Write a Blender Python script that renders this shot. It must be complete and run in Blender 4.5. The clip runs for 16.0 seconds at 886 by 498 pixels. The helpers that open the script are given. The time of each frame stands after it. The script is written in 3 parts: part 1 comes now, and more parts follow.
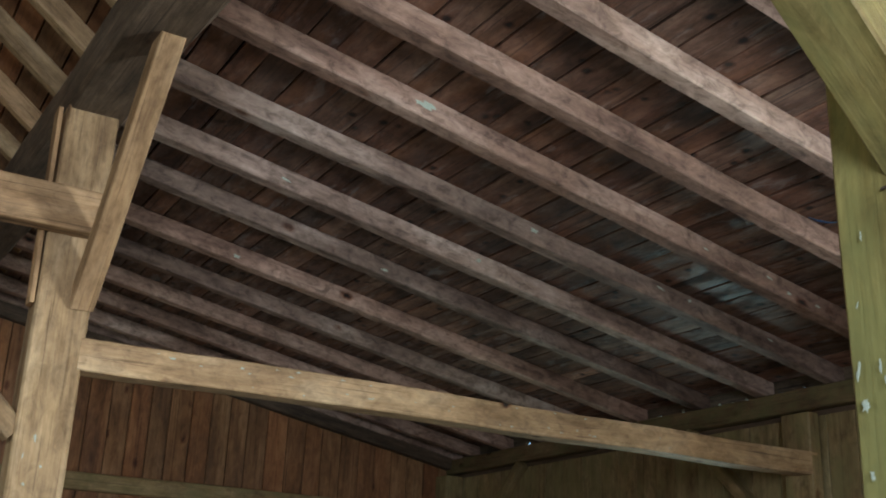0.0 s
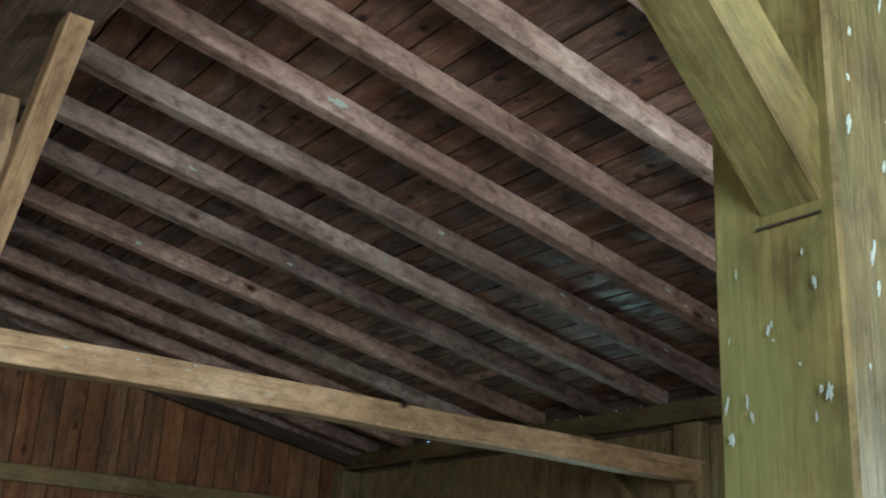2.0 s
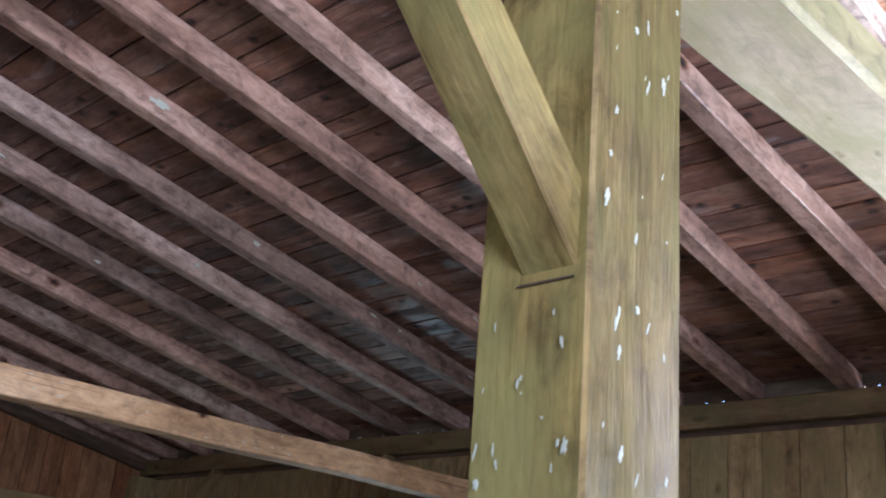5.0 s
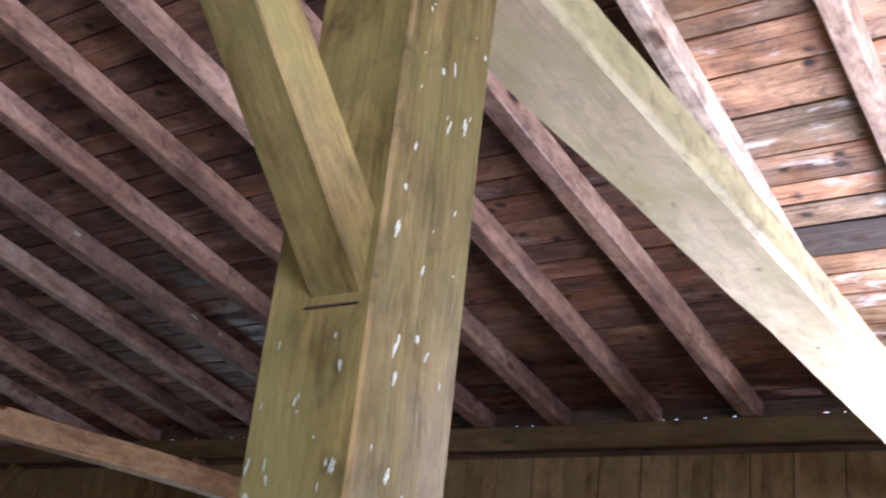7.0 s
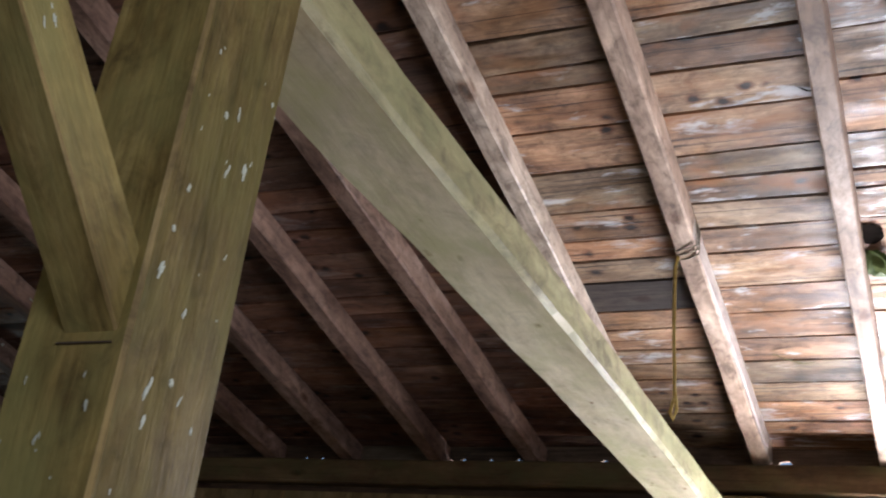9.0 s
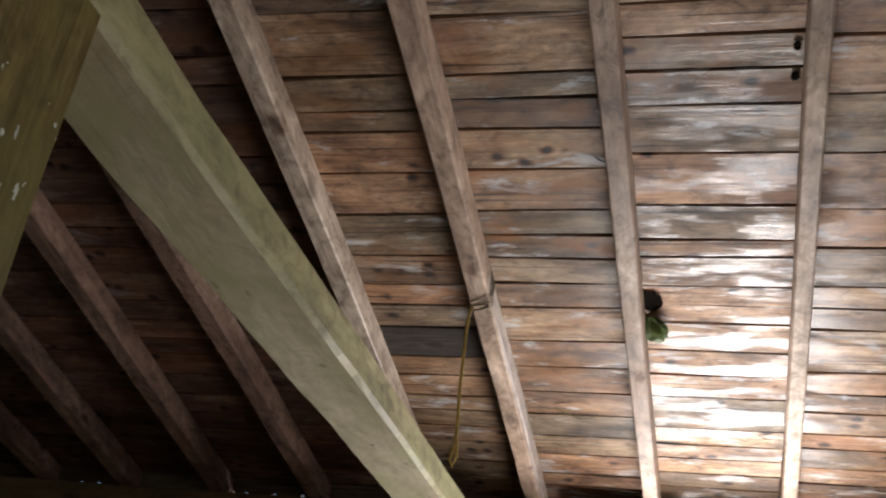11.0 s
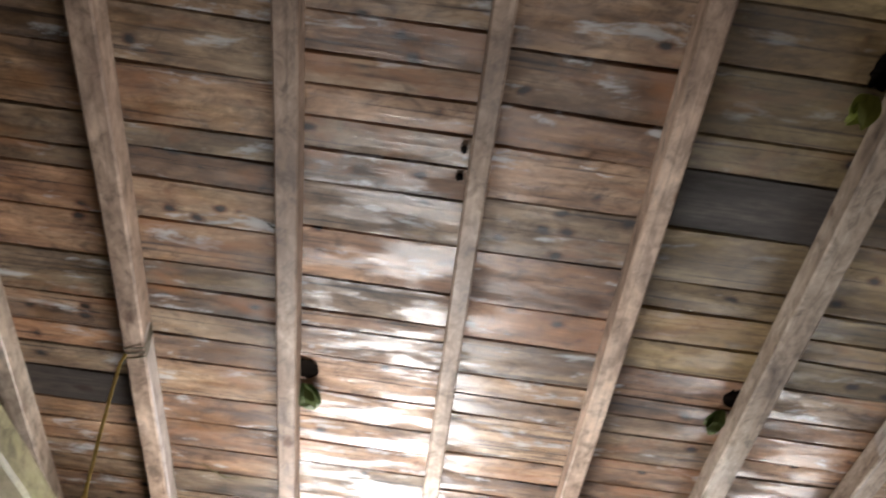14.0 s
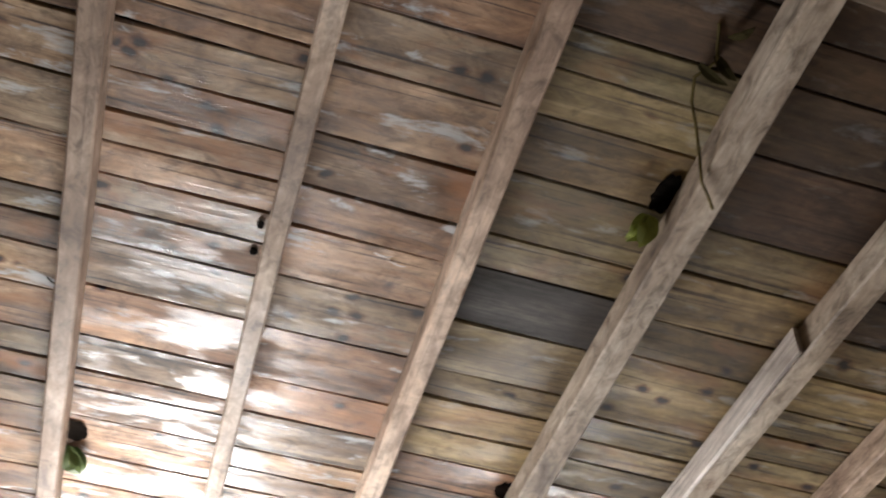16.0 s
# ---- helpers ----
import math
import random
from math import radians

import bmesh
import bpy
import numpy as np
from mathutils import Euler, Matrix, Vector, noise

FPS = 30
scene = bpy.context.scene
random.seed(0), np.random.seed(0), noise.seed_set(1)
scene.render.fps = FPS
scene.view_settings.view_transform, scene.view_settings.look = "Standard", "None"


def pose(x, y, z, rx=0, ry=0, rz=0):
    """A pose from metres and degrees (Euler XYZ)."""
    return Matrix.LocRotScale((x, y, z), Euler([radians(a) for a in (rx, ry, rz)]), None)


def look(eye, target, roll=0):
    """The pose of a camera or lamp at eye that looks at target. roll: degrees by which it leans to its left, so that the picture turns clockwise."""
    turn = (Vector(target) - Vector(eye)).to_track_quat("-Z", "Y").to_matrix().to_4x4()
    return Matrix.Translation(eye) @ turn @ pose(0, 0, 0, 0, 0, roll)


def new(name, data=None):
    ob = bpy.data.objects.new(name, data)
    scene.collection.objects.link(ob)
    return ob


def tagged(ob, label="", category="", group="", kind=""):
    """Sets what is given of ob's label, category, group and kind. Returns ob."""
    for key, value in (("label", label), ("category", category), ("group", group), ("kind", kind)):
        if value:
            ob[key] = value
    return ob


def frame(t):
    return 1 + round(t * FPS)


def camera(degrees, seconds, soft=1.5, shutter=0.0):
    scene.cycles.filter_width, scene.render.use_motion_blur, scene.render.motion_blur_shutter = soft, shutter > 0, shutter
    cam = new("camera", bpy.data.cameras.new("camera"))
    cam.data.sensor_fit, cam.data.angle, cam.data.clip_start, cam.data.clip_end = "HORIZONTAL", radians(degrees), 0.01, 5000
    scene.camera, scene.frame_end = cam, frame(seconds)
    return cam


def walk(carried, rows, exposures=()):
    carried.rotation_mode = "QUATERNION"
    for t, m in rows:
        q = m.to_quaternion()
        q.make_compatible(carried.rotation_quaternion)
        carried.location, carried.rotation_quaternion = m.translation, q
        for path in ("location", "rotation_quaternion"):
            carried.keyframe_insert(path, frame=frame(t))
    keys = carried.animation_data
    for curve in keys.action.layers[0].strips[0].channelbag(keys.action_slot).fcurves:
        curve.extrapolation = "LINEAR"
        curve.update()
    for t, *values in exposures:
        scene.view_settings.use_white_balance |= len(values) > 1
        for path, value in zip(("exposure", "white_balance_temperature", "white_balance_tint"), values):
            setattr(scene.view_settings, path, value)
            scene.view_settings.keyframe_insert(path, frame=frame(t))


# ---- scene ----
cam = camera(44.42, 16.0, soft=1.9, shutter=0.5)
PATH = [
    (0.0, pose(3.054, -0.000, 1.600, 109.17, -2.31, 59.77)),
    (0.5, pose(3.067, 0.004, 1.610, 109.13, -2.40, 58.83)),
    (1.0, pose(3.075, 0.008, 1.619, 108.99, -2.62, 57.35)),
    (1.5, pose(3.079, 0.011, 1.628, 108.91, -3.05, 55.81)),
    (2.0, pose(3.083, 0.016, 1.632, 109.11, -3.35, 54.46)),
    (2.5, pose(3.089, 0.020, 1.636, 109.00, -3.86, 53.19)),
    (3.0, pose(3.096, 0.026, 1.640, 109.27, -4.28, 51.51)),
    (3.5, pose(3.108, 0.031, 1.646, 109.59, -4.65, 49.77)),
    (4.0, pose(3.123, 0.035, 1.652, 109.98, -4.68, 47.77)),
    (6.5, pose(3.232, 0.030, 1.659, 111.48, -6.13, 37.58)),
    (7.0, pose(3.248, 0.035, 1.664, 112.06, -6.46, 34.48)),
    (7.5, pose(3.268, 0.038, 1.671, 112.78, -6.52, 31.72)),
    (8.0, pose(3.281, 0.041, 1.676, 113.46, -6.53, 29.09)),
    (8.5, pose(3.303, 0.038, 1.687, 114.08, -6.80, 26.39)),
    (11.0, pose(3.393, 0.017, 1.712, 117.92, -7.42, 12.57)),
    (11.5, pose(3.411, 0.010, 1.721, 118.56, -7.71, 9.60)),
    (12.0, pose(3.436, 0.002, 1.724, 118.97, -7.85, 6.75)),
    (12.5, pose(3.464, -0.010, 1.726, 119.44, -7.62, 3.40)),
    (13.0, pose(3.483, -0.018, 1.734, 119.86, -7.83, 0.76)),
    (13.5, pose(3.504, -0.035, 1.744, 120.87, -7.34, -1.53)),
    (14.0, pose(3.522, -0.054, 1.751, 122.62, -6.17, -4.99)),
    (14.5, pose(3.528, -0.072, 1.759, 124.02, -5.49, -7.81)),
    (15.0, pose(3.533, -0.083, 1.771, 125.08, -5.22, -9.94)),
    (15.5, pose(3.544, -0.097, 1.781, 126.34, -4.84, -12.84)),
    (16.0, pose(3.559, -0.110, 1.796, 127.14, -4.89, -16.54)),
]
EXPOSURE = [(0.0, 1.45, 5350, -2), (1.5, 1.4, 5150, -5), (3.0, 1.42, 5050, -1), (4.0, 1.55, 4950, 7), (6.3, 1.95, 5350, 27), (6.8, 1.65, 5400, 27), (7.2, 1.3, 5450, 26), (7.5, 1.0, 5550, 23), (8.0, 0.75, 5600, 20), (8.7, 0.32, 5650, 16), (10.8, -0.9, 6300, 12), (12.0, -0.75, 6250, 12), (13.5, -0.8, 6250, 11), (14.5, -0.65, 6250, 10), (15.3, -0.35, 6300, 10), (16.0, -0.05, 6150, 9)]
walk(cam, PATH, EXPOSURE)

# ---- world and light ----
world = bpy.data.worlds.new("world")
scene.world = world
world.use_nodes = True
wn = world.node_tree
sky = wn.nodes.new("ShaderNodeTexSky")
sky.sky_type, sky.sun_disc = "NISHITA", False
sky.sun_elevation, sky.sun_rotation = radians(42), radians(200)
wn.nodes["Background"].inputs[1].default_value = 0.08
wn.links.new(sky.outputs[0], wn.nodes["Background"].inputs[0])


def daylight(name, eye, target, w, h, power, colour, spread=180):
    """Daylight standing in an opening."""
    l = bpy.data.lights.new(name, "AREA")
    l.spread = radians(spread)
    l.shape, l.size, l.size_y, l.energy, l.color = "RECTANGLE", w, h, power, colour
    ob = new(name, l)
    ob.matrix_world = look(eye, target)
    return ob


# daylight outside the openings: three windows in the eave wall (the +x one added as fill), a wide door in the end wall,
# a door in the back wall
WINDOWS = ((-3.75, -2.85, 1.15, 2.3), (2.95, 3.95, 1.45, 2.86), (5.3, 6.3, 1.45, 2.86))
daylight("daylight_window", (3.45, 6.35, 1.98), (3.45, 6.35 - 0.74, 1.98 + 0.67), 1.3, 1.35, 500, (1.0, 0.94, 0.88))
# unseen +x window: lamp added to brighten that end of the roof
daylight("daylight_window", (5.8, 6.35, 1.98), (5.8, 6.35 - 0.74, 1.98 + 0.67), 1.3, 1.35, 170, (1.0, 0.94, 0.88))
daylight("daylight_window", (-3.3, 6.3, 1.5), (-3.3, 6.3 - 0.74, 1.5 + 0.67), 1.2, 1.2, 13, (0.84, 1.0, 0.88))
daylight("daylight_end_door", (8.2, -2.6, 2.05), (2.0, -0.6, 2.2), 3.0, 2.0, 225, (1.0, 0.95, 0.98))
daylight("daylight_back_door", (-0.8, -4.9, 1.45), (0.5, 2, 1.8), 2.8, 2.7, 18, (1.0, 0.96, 0.8))

# ---- materials ----


def wood(name, dark, mid, light, rough=0.7, spec=0.35, grain=1.0, lines=0.6, stain=0.3, bump=0.35, vary=0.35, moss=None, bleach=0.0, gloss=0.12, crack=0.6, knots=1.0, sharp=False, mottle=0.35, hue=0.6, rust=0.0):
    """Weathered timber with the grain along the local x axis."""
    m = bpy.data.materials.new(name)
    m.use_nodes = True
    nt = m.node_tree
    N, Lk = nt.nodes.new, nt.links.new
    bsdf = nt.nodes["Principled BSDF"]
    tc, oi = N("ShaderNodeTexCoord"), N("ShaderNodeObjectInfo")
    off = N("ShaderNodeVectorMath")
    off.operation = "SCALE"
    off.inputs[0].default_value = (37.0, 11.0, 23.0)
    Lk(oi.outputs["Random"], off.inputs["Scale"])
    co = N("ShaderNodeVectorMath")
    co.operation = "ADD"
    Lk(tc.outputs["Object"], co.inputs[0])
    Lk(off.outputs[0], co.inputs[1])

    def noise_at(scale, detail, rough_=0.6, sx=1.0, dist=0.0):
        mp = N("ShaderNodeMapping")
        mp.inputs["Scale"].default_value = (scale * sx, scale, scale)
        Lk(co.outputs[0], mp.inputs["Vector"])
        n = N("ShaderNodeTexNoise")
        n.inputs["Scale"].default_value = 1.0
        n.inputs["Detail"].default_value = detail
        n.inputs["Roughness"].default_value = rough_
        n.inputs["Distortion"].default_value = dist
        Lk(mp.outputs[0], n.inputs["Vector"])
        return n.outputs["Fac"]

    def ramp(fac, *stops):
        r = N("ShaderNodeValToRGB")
        r.color_ramp.elements[0].position, r.color_ramp.elements[0].color = stops[0][0], (*stops[0][1], 1)
        r.color_ramp.elements[1].position, r.color_ramp.elements[1].color = stops[-1][0], (*stops[-1][1], 1)
        for p, c in stops[1:-1]:
            r.color_ramp.elements.new(p).color = (*c, 1)
        Lk(fac, r.inputs["Fac"])
        return r.outputs["Color"]

    def mix(fac, a, b, mode="MIX"):
        x = N("ShaderNodeMix")
        x.data_type, x.blend_type = "RGBA", mode
        if isinstance(fac, float):
            x.inputs[0].default_value = fac
        else:
            Lk(fac, x.inputs[0])
        for sock, v in ((x.inputs[6], a), (x.inputs[7], b)):
            if isinstance(v, tuple):
                sock.default_value = (*v, 1)
            else:
                Lk(v, sock)
        return x.outputs[2]

    fine = noise_at(75 * grain, 5, 0.7, 0.045, 0.5)
    broad = noise_at(9 * grain, 5, 0.65, 0.22, 0.4)
    patch = noise_at(2.3, 5, 0.65, 0.45)
    col = ramp(broad, (0.28, dark), (0.5, mid), (0.74, light))
    col = mix(lines, col, ramp(fine, (0.32, (0.3, 0.28, 0.27)), (0.62, (1.2, 1.18, 1.15))), "MULTIPLY")
    col = mix(stain, col, ramp(patch, (0.32, (0.42, 0.36, 0.33)), (0.5, (0.95, 0.9, 0.87)), (0.68, (1.35, 1.36, 1.38))), "MULTIPLY")
    val = N("ShaderNodeMapRange")
    val.inputs["To Min"].default_value, val.inputs["To Max"].default_value = 1 - vary, 1 + vary
    Lk(oi.outputs["Random"], val.inputs["Value"])
    col = mix(1.0, col, val.outputs[0], "MULTIPLY")
    blot = noise_at(17, 6, 0.72, 0.6, 0.6)
    col = mix(mottle, col, ramp(blot, (0.34, (0.32, 0.29, 0.26)), (0.5, (0.95, 0.93, 0.9)), (0.68, (1.4, 1.4, 1.38))), "MULTIPLY")
    # each piece leans to red-brown or to grey
    lean = N("ShaderNodeMath")
    lean.operation = "FRACT"
    many = N("ShaderNodeMath")
    many.operation = "MULTIPLY"
    many.inputs[1].default_value = 7.31
    Lk(oi.outputs["Random"], many.inputs[0])
    Lk(many.outputs[0], lean.inputs[0])
    col = mix(hue, col, ramp(lean.outputs[0], (0.0, (1.2, 0.93, 0.8)), (1.0, (0.88, 1.0, 1.06))), "MULTIPLY")
    # drying cracks and pale worn streaks
    col = mix(crack, col, ramp(noise_at(70 if sharp else 80, 3, 0.5, 0.014, 0.6), (0.33 if sharp else 0.3, (0.14, 0.1, 0.085)), (0.4, (1, 1, 1))), "MULTIPLY")
    worn = ramp(noise_at(10, 6, 0.66, 0.3, 0.3), (0.58, (0, 0, 0)), (0.66, (1, 1, 1)))
    if bleach:
        col = mix(mix(1.0, worn, (bleach, bleach, bleach), "MULTIPLY"), col, (0.6, 0.64, 0.67))
    if rust:
        col = mix(ramp(noise_at(3.4, 5, 0.68, 0.42, 0.5), (0.52, (0, 0, 0)), (0.66, (rust, rust, rust))), col, (0.27, 0.115, 0.042))
    # knots
    if knots:
        mk = N("ShaderNodeMapping")
        mk.inputs["Scale"].default_value = ((4.4 if sharp else 2.9) / knots, 5.6 / knots, 5.6 / knots)
        rag = N("ShaderNodeTexNoise")
        rag.inputs["Scale"].default_value = 34.0
        Lk(co.outputs[0], rag.inputs["Vector"])
        shift = N("ShaderNodeVectorMath")
        shift.operation = "MULTIPLY_ADD"
        shift.inputs[1].default_value = (0.026, 0.022, 0.022)
        Lk(rag.outputs["Color"], shift.inputs[0])
        Lk(co.outputs[0], shift.inputs[2])
        Lk(shift.outputs[0], mk.inputs["Vector"])
        vk = N("ShaderNodeTexVoronoi")
        vk.inputs["Scale"].default_value = 1.0
        vk.voronoi_dimensions = "2D" if sharp else "3D"
        Lk(mk.outputs[0], vk.inputs["Vector"])
        here = ramp(noise_at(2.6, 2, 0.5, 0.8), (0.54 if sharp else 0.48, (0, 0, 0)), (0.57 if sharp else 0.56, (1, 1, 1)))
        col = mix(here, col, ramp(vk.outputs["Distance"], (0.07 if sharp else 0.06, (0.025, 0.014, 0.01)), (0.11, (0.4, 0.26, 0.18)), (0.2, (1, 1, 1))), "MULTIPLY")
    if moss:
        col = mix(ramp(noise_at(5, 4, 0.7, 0.5), (0.42, (0, 0, 0)), (0.66, (0.75, 0.75, 0.75))), col, moss)
    Lk(col, bsdf.inputs["Base Color"])
    rr = N("ShaderNodeMapRange")
    rr.inputs["From Min"].default_value, rr.inputs["From Max"].default_value = (0.46, 0.56) if sharp else (0.4, 0.62)
    rr.inputs["To Min"].default_value, rr.inputs["To Max"].default_value = rough + gloss, rough - gloss
    Lk(noise_at(8 if sharp else 5, 6, 0.7, 0.28, 0.2), rr.inputs["Value"])
    Lk(rr.outputs[0], bsdf.inputs["Roughness"])
    bsdf.inputs["Specular IOR Level"].default_value = spec
    b = N("ShaderNodeBump")
    b.inputs["Strength"].default_value, b.inputs["Distance"].default_value = bump, 0.004
    Lk(fine, b.inputs["Height"])
    b2 = N("ShaderNodeBump")
    b2.inputs["Strength"].default_value, b2.inputs["Distance"].default_value = bump * (0.25 if sharp else 1.0), 0.012
    Lk(broad, b2.inputs["Height"])
    Lk(b.outputs[0], b2.inputs["Normal"])
    Lk(b2.outputs[0], bsdf.inputs["Normal"])
    return m


RAFTER = wood("rafter_wood", (0.165, 0.118, 0.09), (0.39, 0.315, 0.25), (0.56, 0.49, 0.415), stain=0.95, rough=0.6, vary=0.22, lines=0.2, crack=0.4, mottle=0.8, hue=0.4, grain=0.7)
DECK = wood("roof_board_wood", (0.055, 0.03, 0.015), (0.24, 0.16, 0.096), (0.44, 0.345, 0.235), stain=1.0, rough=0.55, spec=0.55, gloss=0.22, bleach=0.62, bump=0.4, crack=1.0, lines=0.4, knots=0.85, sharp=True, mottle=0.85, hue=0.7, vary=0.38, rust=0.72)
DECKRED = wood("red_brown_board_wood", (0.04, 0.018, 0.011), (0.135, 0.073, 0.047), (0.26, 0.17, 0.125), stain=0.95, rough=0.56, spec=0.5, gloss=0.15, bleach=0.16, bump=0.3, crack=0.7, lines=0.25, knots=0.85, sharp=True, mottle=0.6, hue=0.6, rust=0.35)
RAFTERRED = wood("red_brown_rafter_wood", (0.12, 0.078, 0.06), (0.3, 0.22, 0.175), (0.46, 0.375, 0.315), stain=0.95, rough=0.6, vary=0.2, lines=0.15, crack=0.3, mottle=0.8, hue=0.5, grain=0.6)
POSTSIDE = wood("darker_post_wood", (0.052, 0.038, 0.01), (0.118, 0.09, 0.028), (0.2, 0.16, 0.062), stain=0.5, spec=0.12, vary=0.04, moss=(0.135, 0.122, 0.034), knots=0, lines=0.35, grain=1.3, crack=0.4, mottle=0.6, hue=0.0)
EDGE = wood("worn_edge_wood", (0.15, 0.115, 0.036), (0.29, 0.225, 0.084), (0.4, 0.32, 0.14), stain=0.7, mottle=0.7, vary=0.05, hue=0.0)
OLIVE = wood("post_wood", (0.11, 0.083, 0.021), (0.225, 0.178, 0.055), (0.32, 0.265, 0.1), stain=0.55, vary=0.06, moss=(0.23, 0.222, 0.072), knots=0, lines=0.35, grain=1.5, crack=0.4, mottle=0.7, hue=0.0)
PALE = wood("hewn_wood", (0.36, 0.305, 0.185), (0.52, 0.465, 0.315), (0.66, 0.61, 0.455), stain=0.4, vary=0.05, moss=(0.4, 0.385, 0.19), bump=0.3, lines=0.05, knots=0.34, crack=0.15, mottle=0.3, hue=0.0)
MOSSYSIDE = wood("mossy_hewn_wood", (0.18, 0.165, 0.08), (0.31, 0.29, 0.145), (0.43, 0.405, 0.235), stain=0.6, vary=0.03, moss=(0.27, 0.275, 0.12), bump=0.6, lines=0.1, knots=0, crack=0.2, mottle=0.75, hue=0.0)
TAN = wood("sawn_timber", (0.2, 0.122, 0.055), (0.4, 0.27, 0.135), (0.53, 0.385, 0.22), stain=0.55, vary=0.12, lines=0.3, mottle=0.45, hue=0.3)
TIEWOOD = wood("pale_sawn_timber", (0.27, 0.165, 0.075), (0.49, 0.335, 0.175), (0.63, 0.47, 0.28), stain=0.5, vary=0.02, lines=0.2, mottle=0.5, knots=0.7, hue=0.0)
DARK = wood("old_dark_wood", (0.045, 0.035, 0.024), (0.1, 0.076, 0.05), (0.17, 0.13, 0.09), stain=0.4, vary=0.15)
WALL = wood("wall_board_wood", (0.14, 0.098, 0.042), (0.27, 0.2, 0.09), (0.37, 0.285, 0.15), stain=0.6, vary=0.14, lines=0.25, mottle=0.5, moss=(0.205, 0.172, 0.068), hue=0.3)
FLOOR = wood("floor_wood", (0.035, 0.03, 0.024), (0.075, 0.062, 0.048), (0.12, 0.1, 0.08), stain=0.5)
REDWALL = wood("end_wall_wood", (0.12, 0.056, 0.022), (0.27, 0.138, 0.058), (0.37, 0.205, 0.095), stain=0.5, vary=0.18, lines=0.3)
PLATE = wood("plate_wood", (0.075, 0.056, 0.028), (0.15, 0.115, 0.058), (0.22, 0.175, 0.095), stain=0.6, vary=0.1, lines=0.25, moss=(0.125, 0.118, 0.045))
PALEGREY = wood("bleached_wood", (0.3, 0.26, 0.235), (0.5, 0.45, 0.415), (0.64, 0.6, 0.565), stain=0.5, vary=0.05, rough=0.6, hue=0.0)
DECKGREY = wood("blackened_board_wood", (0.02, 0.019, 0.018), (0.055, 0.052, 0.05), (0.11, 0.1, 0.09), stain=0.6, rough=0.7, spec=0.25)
# brown boards, darkened further by shade put into the colour
DECKBROWN = wood("shaded_brown_board_wood", (0.018, 0.01, 0.005), (0.058, 0.034, 0.018), (0.11, 0.072, 0.042), stain=0.9, rough=0.65, spec=0.4, bleach=0.1, crack=0.7, lines=0.4, sharp=True, mottle=0.6)
DECKOLIVE = wood("olive_board_wood", (0.06, 0.042, 0.016), (0.2, 0.15, 0.068), (0.36, 0.295, 0.165), stain=0.95, rough=0.6, spec=0.45, gloss=0.15, bleach=0.2, bump=0.35, crack=0.9, lines=0.35, knots=0.85, sharp=True, mottle=0.65, hue=0.3, rust=0.35)
BLACK = wood("tarred_covering", (0.006, 0.006, 0.006), (0.011, 0.01, 0.009), (0.018, 0.016, 0.014), rough=0.85, spec=0.0)


def plain(name, c1, c2, rough=0.6, scale=40.0, spec=0.2):
    """Small things: two colours mixed by fine noise."""
    m = bpy.data.materials.new(name)
    m.use_nodes = True
    nt = m.node_tree
    bs = nt.nodes["Principled BSDF"]
    n = nt.nodes.new("ShaderNodeTexNoise")
    n.inputs["Scale"].default_value, n.inputs["Detail"].default_value = scale, 4
    r = nt.nodes.new("ShaderNodeValToRGB")
    r.color_ramp.elements[0].position, r.color_ramp.elements[0].color = 0.35, (*c1, 1)
    r.color_ramp.elements[1].position, r.color_ramp.elements[1].color = 0.65, (*c2, 1)
    nt.links.new(n.outputs["Fac"], r.inputs["Fac"])
    nt.links.new(r.outputs["Color"], bs.inputs["Base Color"])
    bs.inputs["Roughness"].default_value = rough
    bs.inputs["Specular IOR Level"].default_value = spec
    return m


CHALK = plain("dropping_white", (0.3, 0.335, 0.265), (0.54, 0.585, 0.49), 0.9, 160.0)
LEAF = plain("leaf_green", (0.055, 0.085, 0.02), (0.11, 0.15, 0.04), 0.5)
LEAFLIGHT = plain("leaf_yellow_green", (0.16, 0.2, 0.04), (0.33, 0.36, 0.09), 0.5)
VINE = plain("vine_brown", (0.008, 0.006, 0.004), (0.03, 0.025, 0.01), 0.9, 40.0, 0.0)
STEM = plain("stem_brown", (0.03, 0.022, 0.008), (0.11, 0.085, 0.03), 0.85, 30.0, 0.05)
OLIVESLIVER = plain("olive_sliver", (0.09, 0.09, 0.04), (0.16, 0.15, 0.07), 0.8)
YELLOWTWINE = plain("yellow_twine", (0.4, 0.28, 0.07), (0.55, 0.42, 0.14), 0.8, 120)
GREYTWINE = plain("grey_twine", (0.2, 0.18, 0.14), (0.3, 0.28, 0.2), 0.8, 120)

# ---- building blocks ----


